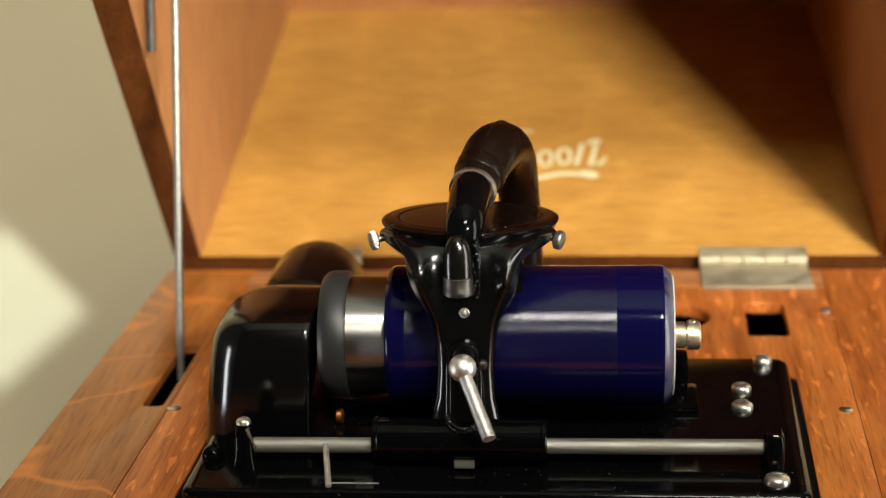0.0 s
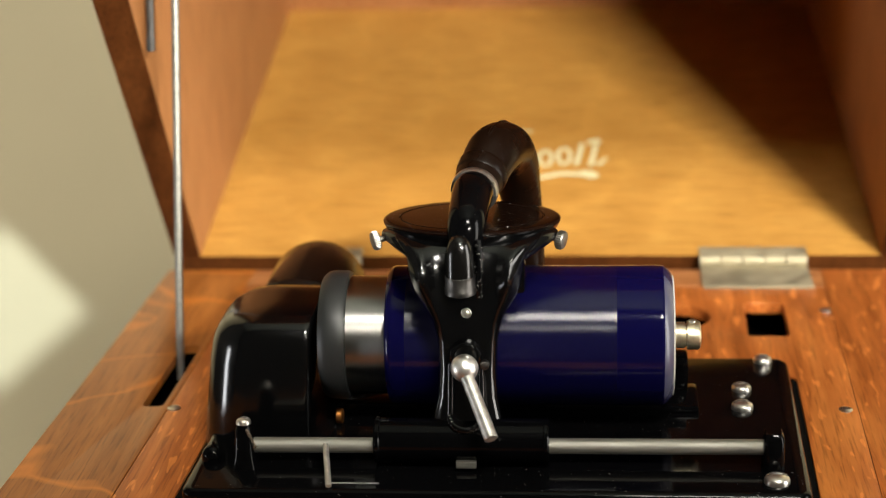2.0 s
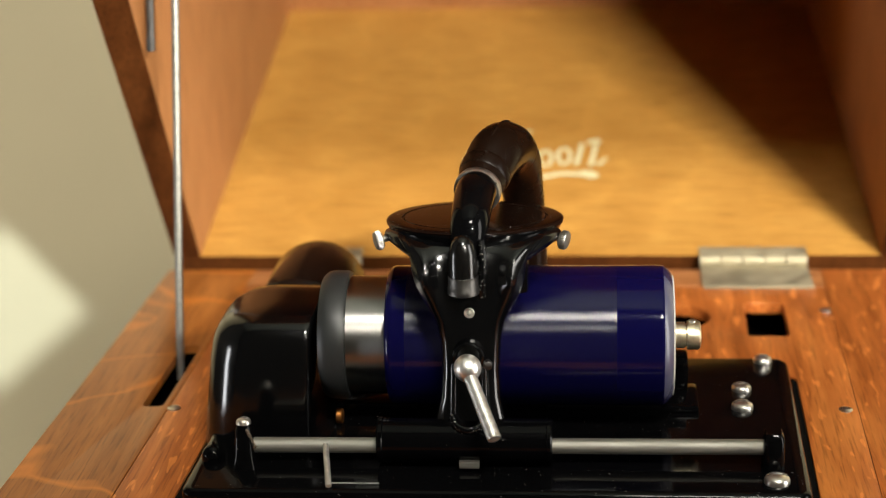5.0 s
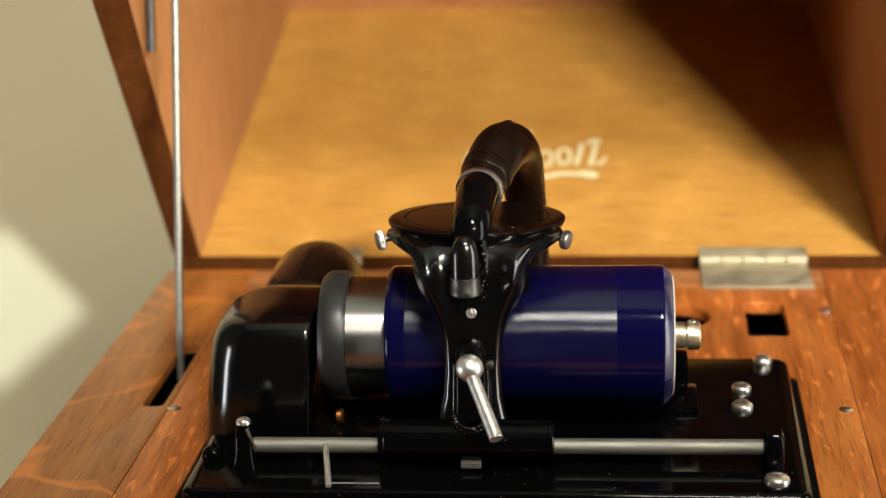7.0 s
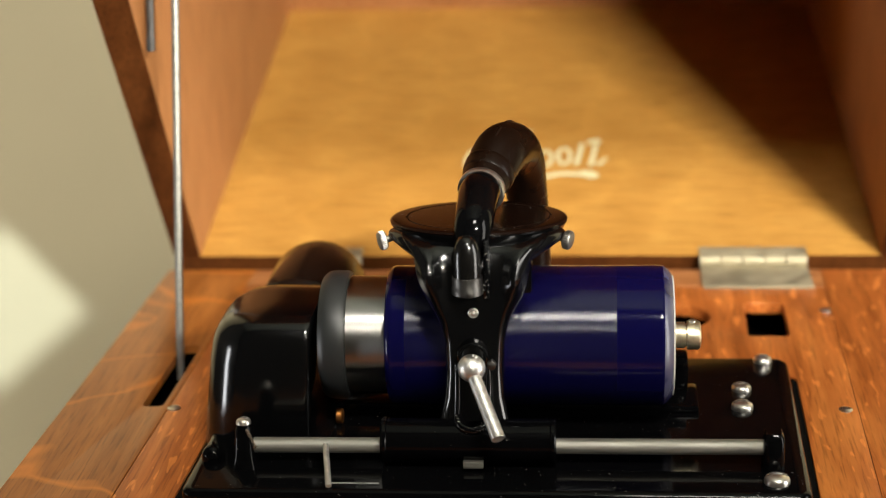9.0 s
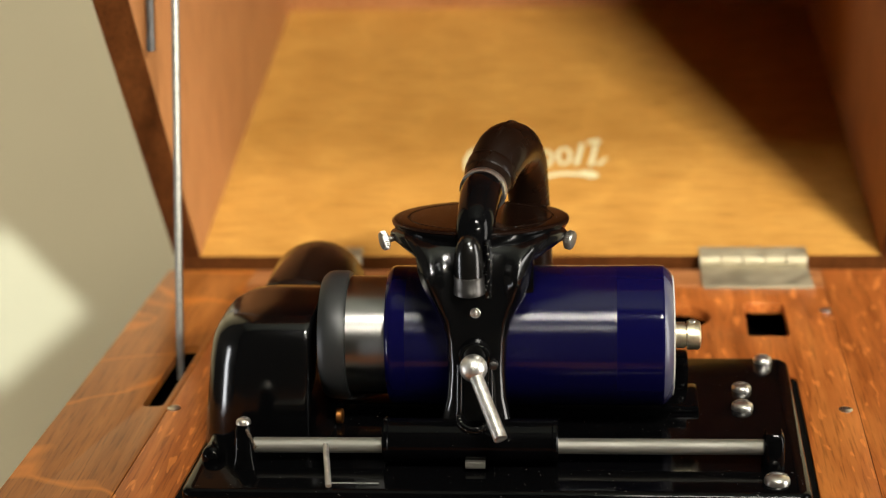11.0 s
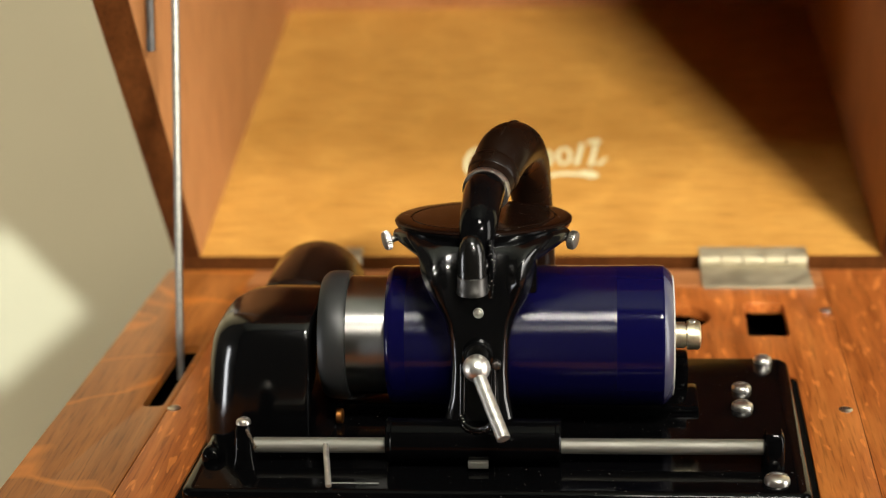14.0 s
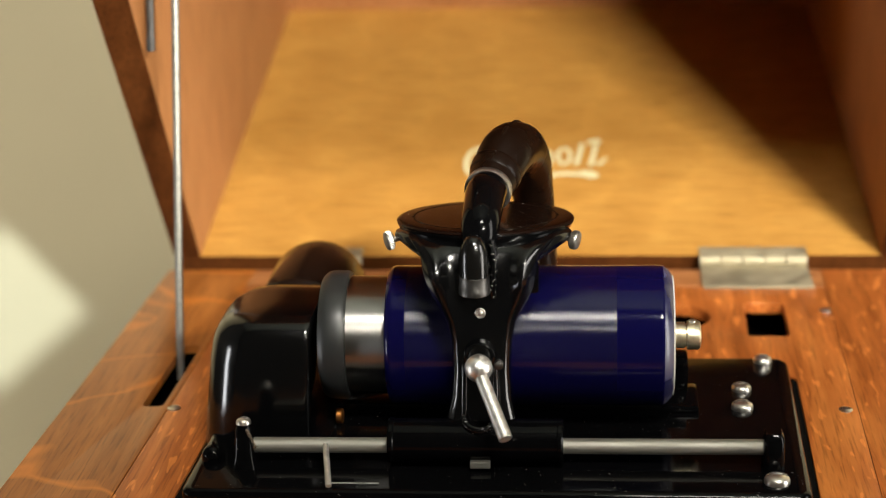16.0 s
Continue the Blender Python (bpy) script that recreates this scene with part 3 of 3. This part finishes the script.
disc = part("reproducer", tilted(turned([(-5, 22), (-1.0, 31.8), (-0.5, 32.7), (-0.1, 33.0), (0.3, 32.8), (0.7, 32.2), (0.9, 31.2), (0.9, 27.2), (0.4, 26.9), (0.4, 26.5), (0.9, 26.2), (1.0, 0.05)], "z", n=96), DC), BLACK_WARM, carriage, "dark brown-black round reproducer weight")
part("cup", tilted(turned([(-10, 18), (-9, 23), (-7, 27.4), (-4.6, 30.4), (-2.4, 32.0), (-0.9, 32.8), (-0.5, 32.4), (-0.6, 30)], "z", n=96), DC), COVER, carriage, "glossy black cup under the reproducer")
for sx, x in ((-1, -99.4), (1, -40.4)):
    turn = Matrix.Translation((x, -12.6, 84.2)) @ Matrix.Rotation(radians(-22 * sx), 4, "Z") @ Matrix.Rotation(radians(8 * sx), 4, "Y")
    bm = turned([(0, 1.2), (3.4, 1.2), (3.5, 2.9), (4.0, 3.3), (5.8, 3.4), (6.3, 3.1), (6.5, 2.4), (6.6, 0.05)], "x", n=24)
    for v in bm.verts:
        v.co = turn @ Vector((v.co.x * sx, v.co.y, v.co.z))
    ts = part("thumb_screw", bm, THUMB, carriage, "knurled silver thumb screw")
    for k in range(26):
        a = 2 * math.pi * k / 26
        e = [turn @ Vector((sx * q, 3.35 * math.cos(a), 3.35 * math.sin(a))) for q in (4.0, 5.8)]
        part("knurl", bar(e[0], e[1], 0.26, 5), THUMB, ts)
part("neck", tube([(-69.8, -33.5, 84.0, 5.6), (-69.5, -33.0, 90.0, 6.6), (-69.0, -29.5, 95.4, 7.0), (-68.5, -21, 98.8, 7.2), (-68.2, -12, 99.8, 7.6), (-67.8, -2, 99.4, 7.9)], 32), BLACK, carriage)
part("neck_base", turned([(86, 7.0), (89.4, 6.8), (91.0, 6.0), (98, 5.6), (99, 5.0)], "z", (-69.0, -20, 0), 32), BLACK, carriage)
part("fork_web", box(-88, -48.5, -30.5, -25, 68, 86, 1.5), BLACK, carriage)
part("collar", tube([(-67.85, -4.6, 99.2, 8.0), (-67.8, -4.2, 99.25, 8.8), (-67.7, -2.0, 99.4, 8.8), (-67.65, -1.4, 99.5, 8.2)], 40, 3), SILVER, carriage, "thin silver collar")
part("tone_arm", tube([(-67.6, -2, 99.6, 8.2), (-65.8, 5, 102.6, 9.3), (-61.5, 17, 108.2, 10.2), (-57.6, 31, 106.0, 9.9), (-55, 43, 97, 9.4), (-53.4, 52, 83, 8.4), (-52.2, 58, 64, 8.0), (-52, 59, 40, 8.0), (-52, 59, 8.2, 8.0)], 32), RUBBER, carriage, "brown-black curved tone arm bending down behind")
part("arm_cuff", tube([(-66.4, 3.0, 101.4, 8.9), (-66.0, 4.4, 102.2, 9.6), (-65.2, 7.0, 103.6, 9.9), (-64.6, 8.6, 104.4, 9.6)], 32, 4), RUBBER, carriage)
part("mould_seam", tube([(-64.2, 6.5, 113.2, 0.6), (-61.5, 15.5, 118.0, 0.8), (-57.6, 34.4, 115.4, 0.8), (-55.0, 49.4, 103.4, 0.8), (-53.4, 60.0, 86, 0.6)], 10), RUBBER, carriage)
nose = part("stylus_nose", turned([(72.2, 5.2), (72.5, 5.6), (74.4, 5.6), (74.7, 5.4), (78.9, 5.4), (79.1, 5.2)], "z", (-71.1, -41, 0), 32), DULL, carriage, "grey metal collar of the nose")
part("nose_cap", turned([(78.6, 5.2), (84, 5.2), (88, 4.9), (91, 4.0), (93, 2.6), (93.8, 1.2), (94, 0.05)], "z", (-71.1, -41, 0), 32), SATIN, nose)
part("nose_bracket", box(-76, -63, -38.2, -33, 66, 79, 2.0), BLACK, carriage)
part("bracket_strap", tube([(-64.6, -39.0, 70, 1.2), (-64.4, -40.0, 78, 1.3), (-64.2, -39.6, 86, 1.3), (-64.6, -38.0, 91, 1.2)], 10), SCUFFED, carriage, "scuffed black strap beside the nose")
scr = part("yoke_screw", turned([(0.6, 1.9), (-0.3, 1.9), (-0.5, 1.7), (-0.4, 1.4), (-0.1, 1.2), (-0.6, 1.0), (-0.9, 0.5), (-0.95, 0.02)], "y", (-69.3, -39.8, 64.4), 20), SILVER, carriage)
part("lever_boss", turned([(-36, 5.8), (-43.4, 5.8), (-44.4, 5.5), (-44.7, 4.9), (-44.4, 4.3), (-43.4, 3.9), (-43.2, 0.05)], "y", (-69.7, 0, 49.2), 40), COVER, carriage)
lever = part("lifting_lever", turned([(-5 * math.cos(math.pi * i / 14), 5 * math.sin(math.pi * i / 14)) for i in range(15)], "y", (-69.7, -50, 47.4), 28), BRIGHT, carriage, "polished silver ball lever")
part("lever_rod", bar((-69.0, -52, 45.8), (-59.4, -70, 29.0), 2.45, 24), BRIGHT, lever)
part("side_stud", turned([(0, 1.7), (-5, 1.7), (-5.3, 1.2), (-5.35, 0.02)], "y", (-63.0, -39, 45.8), 16), DULL, carriage)

# ---- lid stay, hinges, transfer ----
stay = cab("lid_stay", bar((-203.2, 77.4, -10), (-203, 133, 200), 1.8, 12), STAY, label="thin grey steel lid stay")

cab("stay_bracket", bar((-217.6, 137, 166), (-217.6, 128.6, 125), 2.0, 10), DULL, lid, label="dark metal stay bracket")


def hinge(x0, x1):
    h = cab("hinge", box(x0, x1, 168, 198.5, 0.0, 1.3, 0.4), HINGE, label="pale brass lid hinge")
    for i in range(5):
        w = (x1 - x0) / 5
        part("knuckle", turned([(x0 + i * w + 0.3, 3.4), (x0 + (i + 1) * w - 0.3, 3.4)], "x", (0, 200.5, 3.2), 20), HINGE, h)
    part("leaf", prism([lid_point(0, 1) + Vector((0, 0.3)), lid_point(0, 5) + Vector((0, 0.3)), lid_point(0, 5) + Vector((0, 1.4)), lid_point(0, 1) + Vector((0, 1.4))], "x", x0, x1), HINGE, h)


hinge(28, 80)
hinge(-168, -138)


def ribbon(bm, points, width, closed=False):
    """A flat stroke on the lid's rear board along points (x, distance from the hinge)."""
    path = [Vector((p[0] - 2.6, p[1] - 3.5, 0, 1)) for p in points]
    path = [Vector((q[0], q[1])) for q in smooth_path(path, 6)]
    n = Vector((0, -BACK.y, BACK.x))
    rows = []
    for i, p in enumerate(path):
        d = (path[min(i + 1, len(path) - 1)] - path[max(i - 1, 0)]).normalized()
        side = Vector((-d.y, d.x)) * width * (0.5 if 0 < i < len(path) - 1 else 0.2)
        ring = []
        for k, h in ((1, 0.25), (-1, 0.25), (-1, 0.02), (1, 0.02)):
            q = p + side * k
            y, z = lid_point(0, q.y)
            ring.append(bm.verts.new(Vector((q.x, y, z)) + n * h))
        rows.append(ring)
    for a, b in zip(rows, rows[1:]):
        for i in range(4):
            bm.faces.new((a[i], a[(i + 1) % 4], b[(i + 1) % 4], b[i]))


def oval(x, w, a, b):
    return [(x + a * math.cos(t * math.pi / 5), w + b * math.sin(t * math.pi / 5)) for t in range(11)]


flourish = bmesh.new()
ribbon(flourish, [(-77, 106), (-82, 107), (-87, 101), (-88.5, 90), (-86, 80), (-80, 76)], 2.8)
ribbon(flourish, [(-84, 92), (-79, 94), (-76, 92)], 2.2)
ribbon(flourish, [(-68, 124), (-61, 125), (-54, 124)], 1.4)
for at in (-74, -62):
    ribbon(flourish, oval(at, 95, 3.6, 8), 1.9)
ribbon(flourish, oval(-46.5, 96, 3.4, 7.5), 2.0)
ribbon(flourish, oval(-36.5, 98, 3.4, 8), 2.0)
for at in (-28.6, -21.0):
    ribbon(flourish, [(at - 1.6, 88), (at, 98), (at + 1.6, 111)], 2.5)
ribbon(flourish, [(-24.5, 111), (-20, 114), (-17, 112)], 2.6)
ribbon(flourish, [(-19.5, 89), (-17, 91), (-14, 96)], 2.0)
ribbon(flourish, [(-66, 70), (-52, 75), (-38, 80), (-27, 79), (-20, 76)], 3.2)
ribbon(flourish, [(-28, 82), (-21, 80), (-19.5, 76)], 3.2)
cab("transfer", flourish, GILT, lid, label="pale gilt flourish", smooth=False)


def motions():
    step = 0.5
    walk(carriage, [(i * step, pose(0.00573 * i * step / SECONDS, 0, 0)) for i in range(int(SECONDS / step) + 1)])
    for thing, at in ((record, (0, 0, AX * 0.001)), (mandrel, (0.057, 0, AX * 0.001))):
        walk(thing, [(k / 15, pose(*at, 64.0 * k)) for k in range(int(SECONDS * 15) + 1)])


motions()
